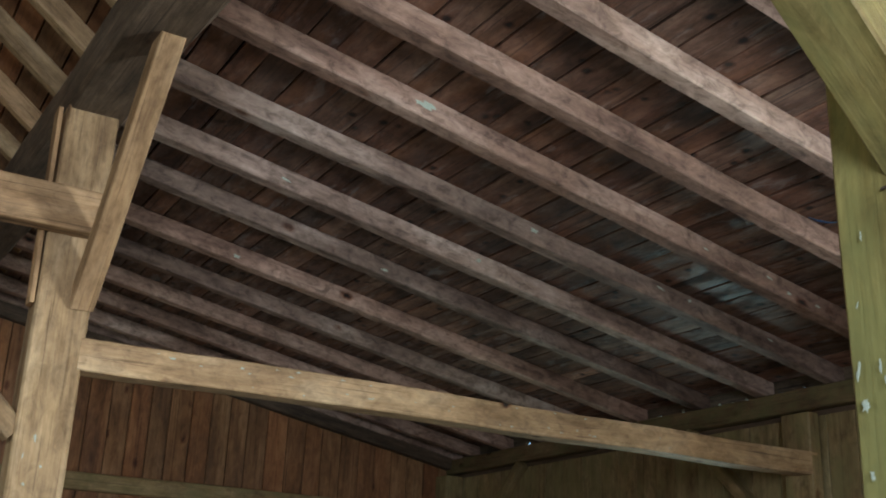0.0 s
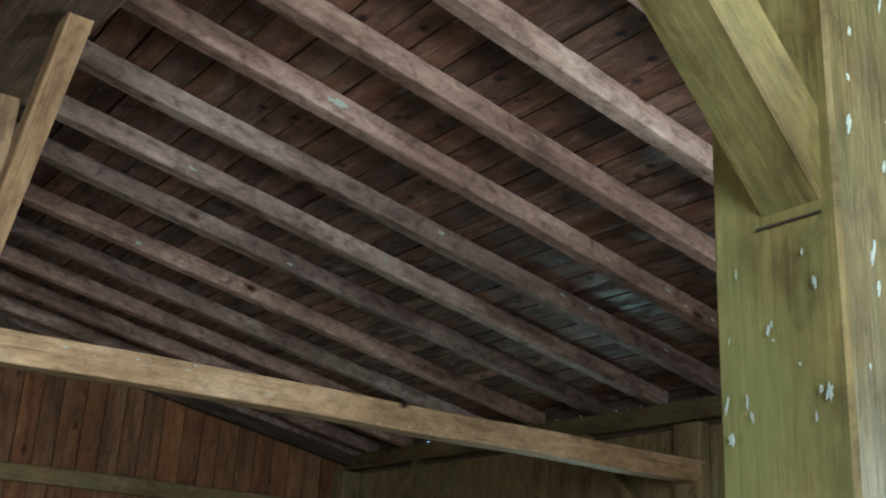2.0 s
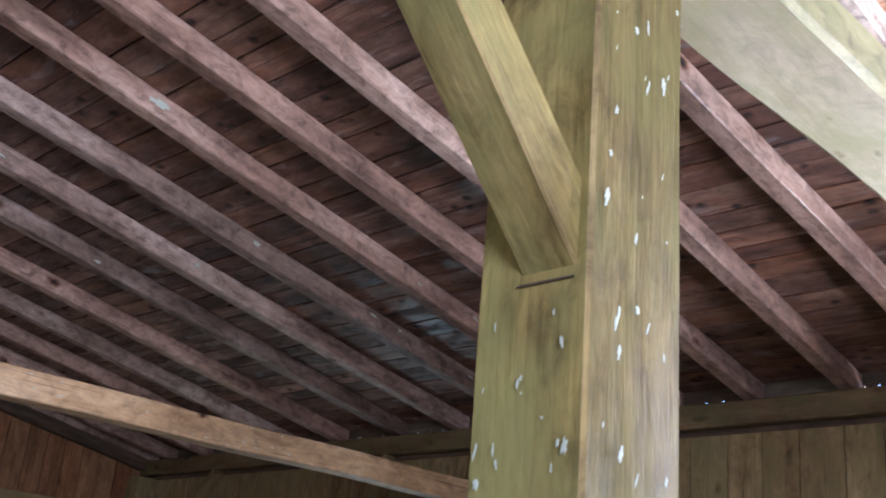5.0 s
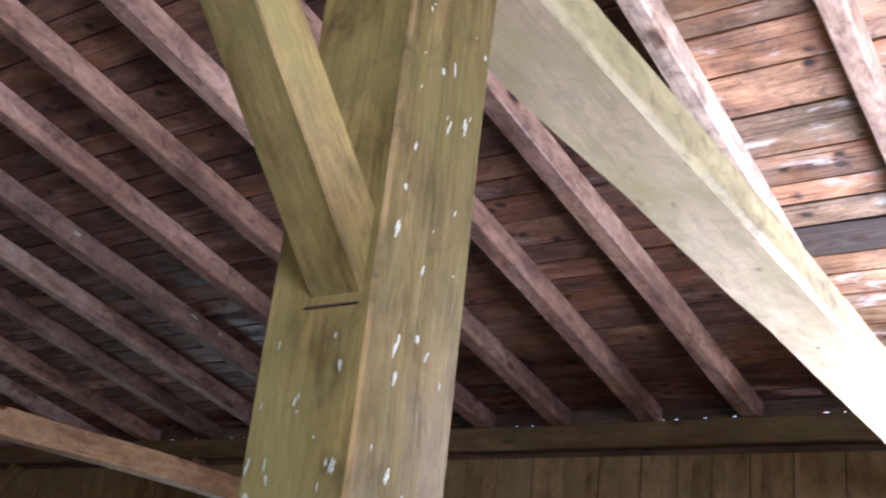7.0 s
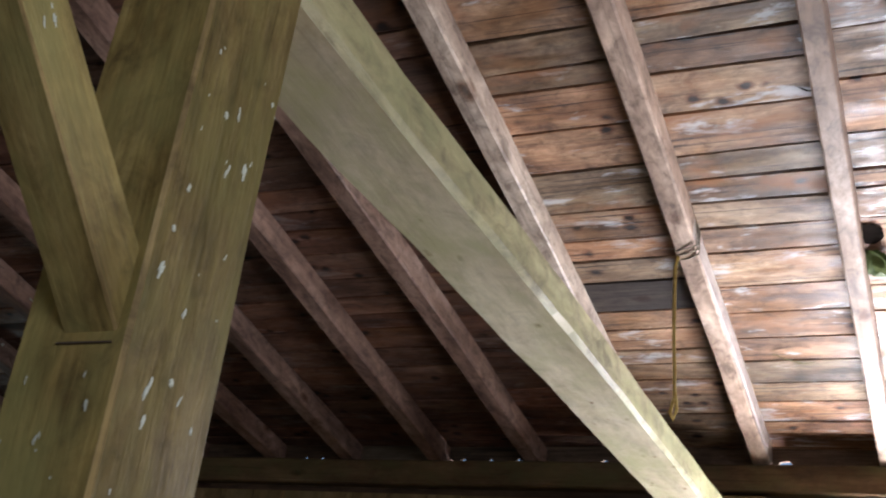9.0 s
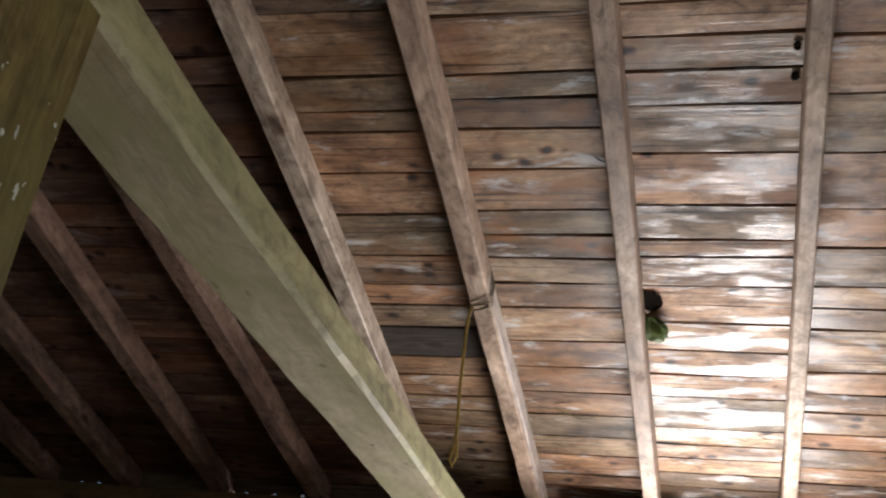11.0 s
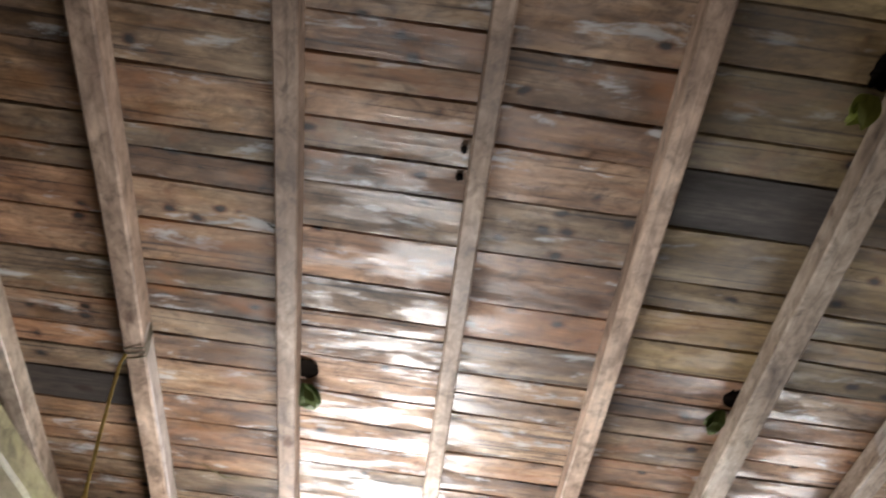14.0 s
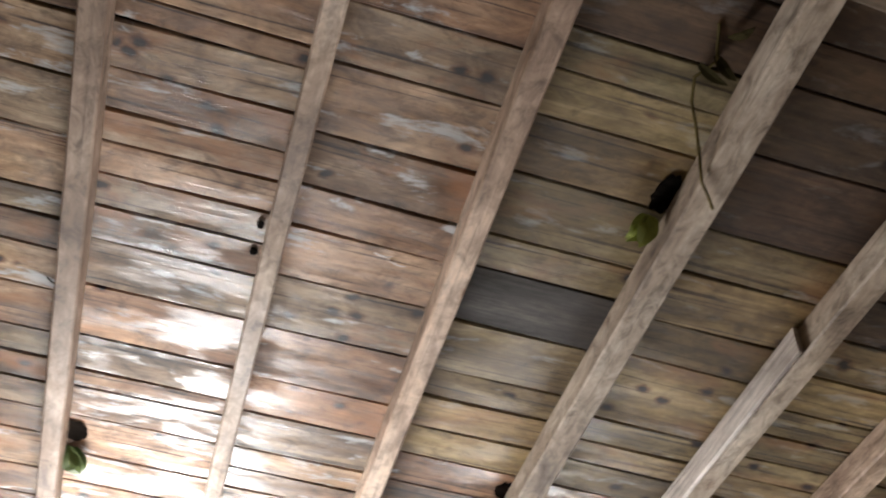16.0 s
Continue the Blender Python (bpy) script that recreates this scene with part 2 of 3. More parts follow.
def timber_mesh(name, length, w, h, chamfer=0.008, wobble=0.004, step=0.25, seed=0.0, hew=0.0):
    """A sawn or hewn timber along x from 0 to length, section w (y) by h (z), with worn arrises."""
    n = max(2, int(length / step))
    c = chamfer
    sec = [(-w / 2 + c, -h / 2), (w / 2 - c, -h / 2), (w / 2, -h / 2 + c), (w / 2, h / 2 - c),
           (w / 2 - c, h / 2), (-w / 2 + c, h / 2), (-w / 2, h / 2 - c), (-w / 2, -h / 2 + c)]
    vs, fs = [], []
    for i in range(n + 1):
        x = length * i / n
        oy = wobble * noise.noise((x * 1.1, seed, 0.3)) * 2
        oz = wobble * noise.noise((x * 1.1, seed, 7.3)) * 2
        for k, (y, z) in enumerate(sec):
            j = hew * noise.noise((x * 3.1, seed + k // 2 * 3.3, 1.7)) + wobble * 0.6 * noise.noise((x * 4.0, seed + k * 2.1, 4.4))
            s = 1 + j / max(w, h)
            vs.append((x, y * s + oy, z * s + oz))
    for i in range(n):
        for k in range(8):
            a, b = i * 8 + k, i * 8 + (k + 1) % 8
            fs.append((a, a + 8, b + 8, b))
    fs.append(tuple(range(8)))
    fs.append(tuple(n * 8 + k for k in reversed(range(8))))
    me = bpy.data.meshes.new(name)
    me.from_pydata(vs, [], fs)
    me.validate()
    return me


def along(a, b, side=(0, 0, 1)):
    """The pose that lays a timber's x axis from a to b, its z towards side."""
    a, b = Vector(a), Vector(b)
    x = (b - a).normalized()
    y = Vector(side).cross(x).normalized()
    z = x.cross(y)
    m = Matrix((x, y, z)).transposed().to_4x4()
    m.translation = a
    return m


def thing(name, label="", category="", group="", kind="", at=(0, 0, 0)):
    ob = new(name)
    ob.matrix_world = Matrix.Translation(at)
    ob.empty_display_size = 0.1
    return tagged(ob, label, category, group, kind)


def world_of(o):
    return world_of(o.parent) @ o.matrix_parent_inverse @ o.matrix_basis if o.parent else o.matrix_basis.copy()


def timber(name, a, b, w, h, mat, parent=None, side=(0, 0, 1), chamfer=0.008, wobble=0.004, hew=0.0, step=0.25, label="", edge=None):
    a, b = Vector(a), Vector(b)
    me = timber_mesh(name, (b - a).length, w, h, chamfer, wobble, step, a.x * 3.7 + a.y * 1.3 + a.z, hew)
    me.materials.append(mat)
    if edge:
        me.materials.append(edge)
        for i, f in enumerate(me.polygons[:-2]):
            f.material_index = i % 2
    ob = new(name, me)
    m = along(a, b, side)
    if parent:
        ob.parent = parent
        ob.matrix_parent_inverse = world_of(parent).inverted()
    ob.matrix_basis = m
    if label:
        ob["label"] = label
    return ob


# ---- plan: x along the eave, y out towards the eave wall, z up ----
TANA = 0.1893
PITCH = math.atan(TANA)
H0 = 4.312
GABLE_X, END_X, BACK_Y, EAVE_Y = -6.8, 6.78, -5.0, 5.8


def under(y):
    """Height of the rafters' undersides over y."""
    return H0 - TANA * y


def part(name, me, material, parent, label="", m=None):
    """Links a mesh as one object under a thing or a part."""
    me.materials.append(material) if not me.materials else None
    ob = new(name, me)
    ob.parent = parent
    ob.matrix_parent_inverse = world_of(parent).inverted()
    ob.matrix_basis = m or Matrix()
    if label:
        ob["label"] = label
    return ob


def box_faces(vs, fs, lo, hi):
    k = len(vs)
    vs += [(x, y, z) for x in (lo[0], hi[0]) for y in (lo[1], hi[1]) for z in (lo[2], hi[2])]
    fs += [tuple(k + i for i in q) for q in ((0, 1, 3, 2), (4, 6, 7, 5), (0, 4, 5, 1), (2, 3, 7, 6), (0, 2, 6, 4), (1, 5, 7, 3))]


def blocks(name, boxes, mat, label="", category="", kind="structure"):
    """One mesh of several axis-aligned slabs."""
    vs, fs = [], []
    for lo, hi in boxes:
        box_faces(vs, fs, lo, hi)
    me = bpy.data.meshes.new(name)
    me.from_pydata(vs, [], fs)
    me.materials.append(mat)
    return tagged(new(name, me), label, category, kind=kind)


def slab(name, corners, thick, mat, label, category="", up=(0, 0, 1)):
    """A flat panel whose inner face passes through the corners, thick along up."""
    me = bpy.data.meshes.new(name)
    u = Vector(up).normalized() * thick
    vs = [Vector(c) for c in corners] + [Vector(c) + u for c in corners]
    me.from_pydata([tuple(v) for v in vs], [], [(0, 1, 2, 3), (7, 6, 5, 4), (0, 4, 5, 1), (1, 5, 6, 2), (2, 6, 7, 3), (3, 7, 4, 0)])
    me.materials.append(mat)
    return tagged(new(name, me), label, category, kind="structure")


def splat_mesh(seed, a, b, n=11, rag=(0.6, 1.15)):
    """A thin uneven blob in the xy plane, raised along z."""
    r = random.Random(seed)
    rim = []
    for k in range(n):
        t = 2 * math.pi * k / n
        q = r.uniform(*rag)
        rim.append((a * q * math.cos(t), b * q * math.sin(t), 0.0))
    vs = rim + [(x * 0.75, y * 0.75, 0.0007) for x, y, z in rim] + [(0, 0, 0.0009)]
    fs = [(k, (k + 1) % n, n + (k + 1) % n, n + k) for k in range(n)] + [(n + k, n + (k + 1) % n, 2 * n) for k in range(n)]
    me = bpy.data.meshes.new("dropping")
    me.from_pydata(vs, [], fs)
    me.materials.append(CHALK)
    return me


SPLATS = [splat_mesh(k, 0.011 + 0.005 * (k % 3), 0.005 + 0.003 * (k % 2), 17, (0.5, 1.25)) for k in range(6)]


def splat(parent, at, normal, along_, size=1.0, k=0):
    """A white bird dropping on a face of a timber."""
    n, t = Vector(normal).normalized(), Vector(along_).normalized()
    t = (t - n * t.dot(n)).normalized()
    m = Matrix((t, n.cross(t), n)).transposed().to_4x4()
    m.translation = Vector(at) + n * 0.0005
    ob = part("dropping", SPLATS[k % 6], CHALK, parent, "dried white bird dropping", m @ Matrix.Scale(size, 4))
    return ob


# ---- structure: floor, walls, roof skins ----
DIR = Vector((0, math.cos(PITCH), -math.sin(PITCH)))
NRM = Vector((0, math.sin(PITCH), math.cos(PITCH)))
RW, RD = 0.085, 0.12
PUR_Y = 0.95
UP = radians(38)
UDIR = Vector((0, -math.cos(UP), math.sin(UP)))
UPN = Vector((0, math.sin(UP), math.cos(UP)))
slab("floor", [(GABLE_X - 0.1, BACK_Y - 0.1, 0), (END_X + 0.1, BACK_Y - 0.1, 0), (END_X + 0.1, EAVE_Y + 0.2, 0), (GABLE_X - 0.1, EAVE_Y + 0.2, 0)], 0.1, FLOOR, "worn dusty plank floor of the barn", "floor", up=(0, 0, -1))
GROUND = wood("ground_soil", (0.06, 0.07, 0.03), (0.1, 0.11, 0.05), (0.16, 0.16, 0.08), rough=0.95, spec=0.1)
slab("ground", [(-900, -900, -0.12), (900, -900, -0.12), (900, 900, -0.12), (-900, 900, -0.12)], 0.3, GROUND, "grassy ground outside the barn", "ground", up=(0, 0, -1))

# eave wall: outer sheathing with the window opening, then inner boards
ZE = 3.2
xs = [GABLE_X] + [v for w in WINDOWS for v in w[:2]] + [END_X]
eave = blocks("wall_eave", [((a, EAVE_Y, 0), (b, EAVE_Y + 0.03, ZE)) for a, b in zip(xs[::2], xs[1::2])]
              + [((w[0], EAVE_Y, a), (w[1], EAVE_Y + 0.03, b)) for w in WINDOWS for a, b in ((0, w[2]), (w[3], ZE))],
              DARK, "brown vertical board wall under the eave", "wall")
rng = random.Random(11)
x = GABLE_X + 0.02
while x < END_X - 0.1:
    w = rng.uniform(0.2, 0.29)
    w = min(w, END_X - x - 0.01)
    near = [q for q in WINDOWS if x + w > q[0] and x < q[1]]
    # boards stop short of the plate; dark sheathing paints the shade under it
    spans = [(0.0, near[0][2]), (near[0][3], 3.035)] if near else [(0.0, 3.035)]
    for a, b in spans:
        timber("wall_board", (x + w / 2, EAVE_Y - 0.012 - rng.random() * 0.003, a), (x + w / 2, EAVE_Y - 0.012, b), w - 0.006, 0.02, WALL, eave, side=(0, 1, 0), chamfer=0.002, wobble=0.001, step=0.8)
    x += w
for k, (x0, x1, z0, z1) in enumerate(WINDOWS):
    window = thing("window_%d" % (k + 1), "unglazed window opening out of view, letting in daylight", "window", kind="structure", at=((x0 + x1) / 2, EAVE_Y, z0))
    for a, b in (((x0, z0), (x0, z1)), ((x1, z0), (x1, z1)), ((x0, z1), (x1, z1)), ((x0, z0), (x1, z0))):
        timber("window_frame", (a[0], EAVE_Y + 0.02, a[1]), (b[0], EAVE_Y + 0.02, b[1]), 0.05, 0.09, TAN, window, side=(0, 1, 0))

# gable wall with boards, a girt and a corner post
def gable_top(y):
    return under(y) + 0.1 if y > PUR_Y else under(PUR_Y) + (PUR_Y - y) * math.tan(UP) + 0.1 if y > -3.6 else 4.4 + (y - BACK_Y) * 2.3


gable = blocks("wall_gable", [((GABLE_X - 0.03, BACK_Y, 0), (GABLE_X, EAVE_Y, 3.2))], DARK, "reddish brown vertical boards of the end wall", "wall")
y = BACK_Y + 0.02
while y < EAVE_Y - 0.06:
    w = rng.uniform(0.17, 0.21)
    w = min(w, EAVE_Y - y - 0.01)
    timber("wall_board", (GABLE_X + 0.012, y + w / 2, 0), (GABLE_X + 0.012 + rng.random() * 0.003, y + w / 2, min(gable_top(y), gable_top(y + w), 7.4)), w - 0.007, 0.022, REDWALL, gable, side=(1, 0, 0), chamfer=0.004, wobble=0.001, step=0.8)
    y += w
slab("gable_sheathing", [(GABLE_X - 0.035, BACK_Y, 3.0), (GABLE_X - 0.035, EAVE_Y, 3.0), (GABLE_X - 0.035, EAVE_Y, 3.24), (GABLE_X - 0.035, PUR_Y, 4.2)], 0.03, DARK, "dark outer boards of the end wall", "wall", up=(-1, 0, 0))
slab("gable_sheathing_upper", [(GABLE_X - 0.04, BACK_Y, 3.0), (GABLE_X - 0.04, PUR_Y, 4.2), (GABLE_X - 0.04, -4.0, 8.2), (GABLE_X - 0.04, BACK_Y, 8.2)], 0.03, DARK, "dark outer boards of the upper end wall", "wall", up=(-1, 0, 0))
tagged(timber("girt", (GABLE_X + 0.07, BACK_Y + 0.1, 2.65), (GABLE_X + 0.07, EAVE_Y - 0.2, 2.65), 0.09, 0.15, WALL), "brown horizontal wall girt on the board wall", "beam")

tagged(timber("gable_rafter", (GABLE_X + 0.08, PUR_Y, under(PUR_Y) - 0.05), (GABLE_X + 0.08, EAVE_Y - 0.1, under(EAVE_Y) - 0.02), 0.1, 0.15, DARK), "dark sloping timber along the top of the end wall", "rafter")

# far end wall and back wall, each with a wide door opening
blocks("wall_end", [((END_X, BACK_Y, 0), (END_X + 0.03, -4.2, 7.5)), ((END_X, -0.8, 0), (END_X + 0.03, EAVE_Y, 7.5)), ((END_X, -4.2, 3.2), (END_X + 0.03, -0.8, 7.5))], WALL, "brown board wall with a wide door opening", "wall")
blocks("wall_back", [((GABLE_X, BACK_Y - 0.03, 0), (-2.3, BACK_Y, 4.6)), ((0.7, BACK_Y - 0.03, 0), (END_X, BACK_Y, 4.6)), ((-2.3, BACK_Y - 0.03, 2.9), (0.7, BACK_Y, 4.6))], WALL, "brown board wall with a door opening", "wall")

top0 = Vector((0, PUR_Y, under(PUR_Y))) + NRM * RD
S_END = (EAVE_Y + 0.05 - PUR_Y) / math.cos(PITCH)
q0, q1 = top0 + DIR * 0.04 + NRM * 0.036, top0 + DIR * (S_END + 0.02) + NRM * 0.036
slab("roof_covering", [(GABLE_X - 0.2, q0.y, q0.z), (END_X + 0.2, q0.y, q0.z), (END_X + 0.2, q1.y, q1.z), (GABLE_X - 0.2, q1.y, q1.z)], 0.03, BLACK, "dark roof covering above the boards", "roof", up=NRM)
u0 = Vector((0, PUR_Y + 0.25, under(PUR_Y) + 0.0)) + UPN * 0.17
u1 = u0 + UDIR * 6.3
slab("upper_roof", [(GABLE_X - 0.2, u0.y, u0.z), (GABLE_X - 0.2, u1.y, u1.z), (END_X + 0.2, u1.y, u1.z), (END_X + 0.2, u0.y, u0.z)], 0.03, DARK, "dark boards of the steep upper roof", "roof", up=UPN)
slab("upper_roof_back", [(GABLE_X - 0.2, u1.y, u1.z), (END_X + 0.2, u1.y, u1.z), (END_X + 0.2, BACK_Y - 0.2, 4.5), (GABLE_X - 0.2, BACK_Y - 0.2, 4.5)], 0.03, DARK, "dark boarded far roof slope", "roof", up=(0, -0.9, 0.3))

upper = bpy.data.objects["upper_roof"]
rng = random.Random(31)
d = 0.05
while d < 6.0:
    w = rng.uniform(0.17, 0.24)
    c = u0 + UDIR * (d + w / 2) - UPN * 0.014
    timber("roof_board", (GABLE_X - 0.1, c.y, c.z), (END_X + 0.1, c.y, c.z), w - 0.012, 0.022, REDWALL, upper, side=UPN, chamfer=0.003, wobble=0.001, step=2.0)
    d += w

# ---- rafters ----
RAFTERS = [(-6.7, 0.0), (-6.36, 0.0), (-5.75, 0.0), (-5.12, 0.004), (-4.48, 0.002), (-3.8, 0.006), (-3.06, 0.0), (-2.44, 0.01), (-1.81, 0.005), (-1.15, -0.011), (-0.57, -0.002),
           (0.01, -0.014), (0.61, -0.014), (1.16, 0.012), (1.86, -0.002), (2.44, -0.003), (3.04, 0.003), (3.67, 0.019), (4.27, 0.032), (4.88, 0.021), (5.495, -0.012),
           (6.05, 0.0), (6.65, 0.0)]
R0 = 11  # the rafter beside x = 0
beams = []
WIDTHS = {**{i: 0.098 for i in range(5, 14)}, 16: 0.078, 17: 0.068, 18: 0.078, 19: 0.1, 20: 0.09, 21: 0.095}
for i, (x, skew) in enumerate(RAFTERS):
    y0, y1 = PUR_Y - 0.12, EAVE_Y + 0.04
    x -= (WIDTHS.get(i, RW) - RW) / 2 if i < 14 else 0.0
    a = Vector((x + (y0 - 3.5) * skew, y0, under(y0))) + NRM * RD / 2
    b = Vector((x + (y1 - 3.5) * skew, y1, under(y1))) + NRM * RD / 2
    ob = timber("rafter", a, b, WIDTHS.get(i, RW), RD, RAFTER if x > 1.5 else RAFTERRED, side=NRM, wobble=0.003, chamfer=0.006, step=0.18)
    lab = "sawn grey-brown rafter, weathered, under the roof boards" if x > 1.5 else "reddish weathered rafter sloping down to the wall plate"
    beams.append(tagged(ob, lab, "rafter", "lower roof rafters"))


def on_rafter(i, y, up_=0.06, face="side", size=1.0, k=0):
    """A dropping on the side or the underside of the rafter i places from x = 0."""
    x, skew = RAFTERS[R0 + i]
    if face == "side":
        splat(beams[R0 + i], (x + RW / 2 + (y - 3.5) * skew + 0.006, y, under(y) + up_), (1, 0, 0), DIR, size, k)
    else:
        splat(beams[R0 + i], (x + (y - 3.5) * skew, y, under(y) - 0.004), -NRM, DIR, size, k)


for i, y, u, sz in ((-2, 2.21, 0.06, 2.6), (-2, 4.0, 0.05, 1.3), (-2, 4.48, 0.07, 1.6), (-2, 4.63, 0.035, 1.2), (-2, 4.86, 0.045, 1.8), (-4, 2.03, 0.05, 1.9),
                    (-4, 3.33, 0.07, 1.8), (-6, 2.23, 0.035, 1.7), (-3, 3.31, 0.07, 1.8), (-3, 4.24, 0.077, 1.9), (-3, 4.47, 0.085, 1.4), (-3, 5.14, 0.07, 1.6), (-5, 2.99, 0.035, 1.2)):
    on_rafter(i, y, u, "side", sz, int(y * 100))

# the steep upper rafters
UX = [-6.6 + 0.61 * k for k in range(22)]
for x in UX:
    a = Vector((x + 0.06, PUR_Y + 0.12, under(PUR_Y) + 0.04)) + UPN * 0.02
    tagged(timber("rafter", a + UDIR * 6.1, a, RW, 0.12, TAN, side=UPN), "tan sawn rafter of the steep upper roof", "rafter", "upper roof rafters")

# a pale board sistered to the side of a rafter, and a spliced rafter bound with twine
x, skew = RAFTERS[R0 + 9]
tagged(timber("sister_board", (x - 0.048, 2.6, under(2.6) + 0.062), (x - 0.032, 5.6, under(5.6) + 0.062), 0.02, 0.12, PALEGREY, side=NRM), "pale grey board nailed along the side of a rafter", "board")
x, skew = RAFTERS[R0 + 4]
tagged(timber("splice_board", (x + 0.034, 3.7, under(3.7) + 0.05), (x + 0.05, 5.7, under(5.7) + 0.046), 0.014, 0.1, PALEGREY, side=NRM), "bleached board lapped onto a spliced rafter", "board")

# ---- frames ----
# free-standing post beside the camera, with its knee brace
post = thing("post", "olive-stained square timber post with white droppings", "post", at=(2.29, 1.145, 0))
shaft = timber("shaft", (2.29, 1.145, 0), (2.29, 1.145, 3.88), 0.205, 0.187, OLIVE, post, side=(1, 0, 0), hew=0.004, chamfer=0.006, step=0.12, edge=EDGE)
brace = tagged(timber("knee_brace", (2.3155, 1.109, 2.117), (2.3155, 0.168, 3.098), 0.091, 0.085, OLIVE, side=(0, 1, 1), chamfer=0.0035, hew=0.003, step=0.12, edge=EDGE), "olive-stained diagonal knee brace let into the post", "brace")
notch = timber("notch", (2.27, 1.0375, 2.112), (2.362, 1.0375, 2.112), 0.003, 0.003, DARK, brace, chamfer=0.001, label="dark gap under the brace foot")
# the +x face takes a darker version of the post wood
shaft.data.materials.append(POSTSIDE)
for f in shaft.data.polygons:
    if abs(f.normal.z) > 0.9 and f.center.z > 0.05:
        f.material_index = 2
rng = random.Random(77)
for k in range(18):
    splat(shaft, (2.3885, rng.uniform(1.06, 1.235), rng.uniform(1.75, 2.65)), (1, 0, 0), (0, rng.uniform(-0.15, 0.35), 1), rng.uniform(0.1, 0.26) / (0.35 + rng.random() * 0.65), k)
for k in range(14):
    splat(shaft, (rng.uniform(2.21, 2.37), 1.0375, rng.uniform(1.72, 2.08)), (0, -1, 0), (rng.uniform(-0.2, 0.2), 0, 1), rng.uniform(0.2, 0.42), k)
for k in range(12):
    q = rng.uniform(0.05, 0.6)
    splat(brace, (2.3625, 1.109 - 0.692 * q + rng.uniform(-0.02, 0.02), 2.117 + 0.722 * q + rng.uniform(-0.02, 0.02)), (1, 0, 0), (0, -0.5, 1), rng.uniform(0.2, 0.45), k)
for k, (x, z, s) in enumerate(((2.281, 1.983, 1.2), (2.361, 1.899, 1.4), (2.216, 1.899, 1.1), (2.222, 1.86, 1.5), (2.223, 1.98, 0.6))):
    splat(shaft, (x, 1.0375, z), (0, -1, 0), (0.2, 0, 1), s * 0.5, k)
for k, (y, z, s) in enumerate(((1.095, 2.067, 1.6), (1.138, 2.092, 1.3), (1.163, 2.074, 1.2), (1.102, 2.027, 1.0), (1.111, 1.901, 2.0), (1.21, 1.884, 1.0), (1.145, 1.874, 0.9),
                               (1.07, 2.289, 1.1), (1.2, 2.461, 0.8), (1.066, 2.225, 1.3), (1.131, 2.188, 1.5), (1.08, 2.356, 1.0), (1.15, 2.42, 1.2), (1.12, 2.5, 1.3), (1.19, 2.3, 0.8))):
    splat(shaft, (2.3885, y, z), (1, 0, 0), (0, 0.25, 1), s * 0.5, k + 2)
for k, (y, z, s) in enumerate(((0.956, 2.3, 1.8), (0.985, 2.222, 1.5), (1.0, 2.195, 1.2))):
    splat(brace, (2.3625, y, z), (1, 0, 0), (0, -0.5, 1), s * 0.5, k)
tie = tagged(timber("tie_beam", (2.275, 1.2, 2.863), (2.25, 5.7, 2.835), 0.228, 0.122, PALE, chamfer=0.014, hew=0.012, wobble=0.006, step=0.14), "pale rough-hewn tie beam, greenish on its side", "beam")

tie.data.materials.append(MOSSYSIDE)
for f in tie.data.polygons:
    if abs(f.normal.y) > 0.6 and f.center.y < -0.05:
        f.material_index = 1

tagged(timber("cross_beam", (2.31, 1.06, 3.13), (2.31, BACK_Y + 0.05, 3.13), 0.15, 0.2, TAN, chamfer=0.008), "tan cross beam running back from the post", "beam")

# the frame farther along
post2 = thing("post", "tan sawn timber post with worn edges and a side plank", "post", at=(-2.03, 0.85, 0))
shaft2 = timber("shaft", (-2.03, 0.85, 0), (-2.03, 0.85, 3.885), 0.24, 0.2, TAN, post2, side=(1, 0, 0), hew=0.004, chamfer=0.01)
timber("side_plank", (-1.99, 0.712, 2.9), (-1.98, 0.694, 3.86), 0.022, 0.1, TAN, post2, side=(1, 0, 0), chamfer=0.003)
for y, z in ((0.82, 2.3), (0.78, 2.22), (0.86, 2.18), (0.8, 2.1)):
    splat(shaft2, (-1.925, y, z), (1, 0, 0), (0, 0, 1), 0.8, int(z * 10))
tagged(timber("knee_brace", (-1.95, 0.925, 2.93), (-1.0, 0.945, 3.9), 0.105, 0.11, TAN, side=(0, 0, 1), chamfer=0.006), "tan knee brace rising from the post to the purlin", "brace")
tagged(timber("knee_brace", (-2.0, 0.74, 2.32), (-2.0, -0.2, 3.25), 0.1, 0.1, TAN, side=(0, 0, 1), chamfer=0.006), "tan knee brace rising from the post to a cross beam", "brace")
tagged(timber("cross_beam", (-1.87, 0.98, 3.335), (-1.87, BACK_Y + 0.05, 3.335), 0.1, 0.205, TAN, chamfer=0.006, hew=0.004), "tan sawn cross beam lapped over the post", "beam")
tie2 = tagged(timber("tie_beam", (-2.0, 0.95, 2.703), (-2.0, 5.7, 2.703), 0.14, 0.15, TIEWOOD, chamfer=0.006, wobble=0.006), "tan tie beam speckled with small white droppings", "beam")
rng = random.Random(5)
for k in range(34):
    y = rng.uniform(1.3, 4.6) if k > 9 else (1.513, 1.72, 1.973, 2.051, 2.255, 2.416, 2.682, 2.911, 3.288, 3.735)[k]
    splat(tie2, (-1.9225, y, rng.uniform(2.65, 2.765)), (1, 0, 0), (0, 1, 0), rng.uniform(0.35, 0.75), k)

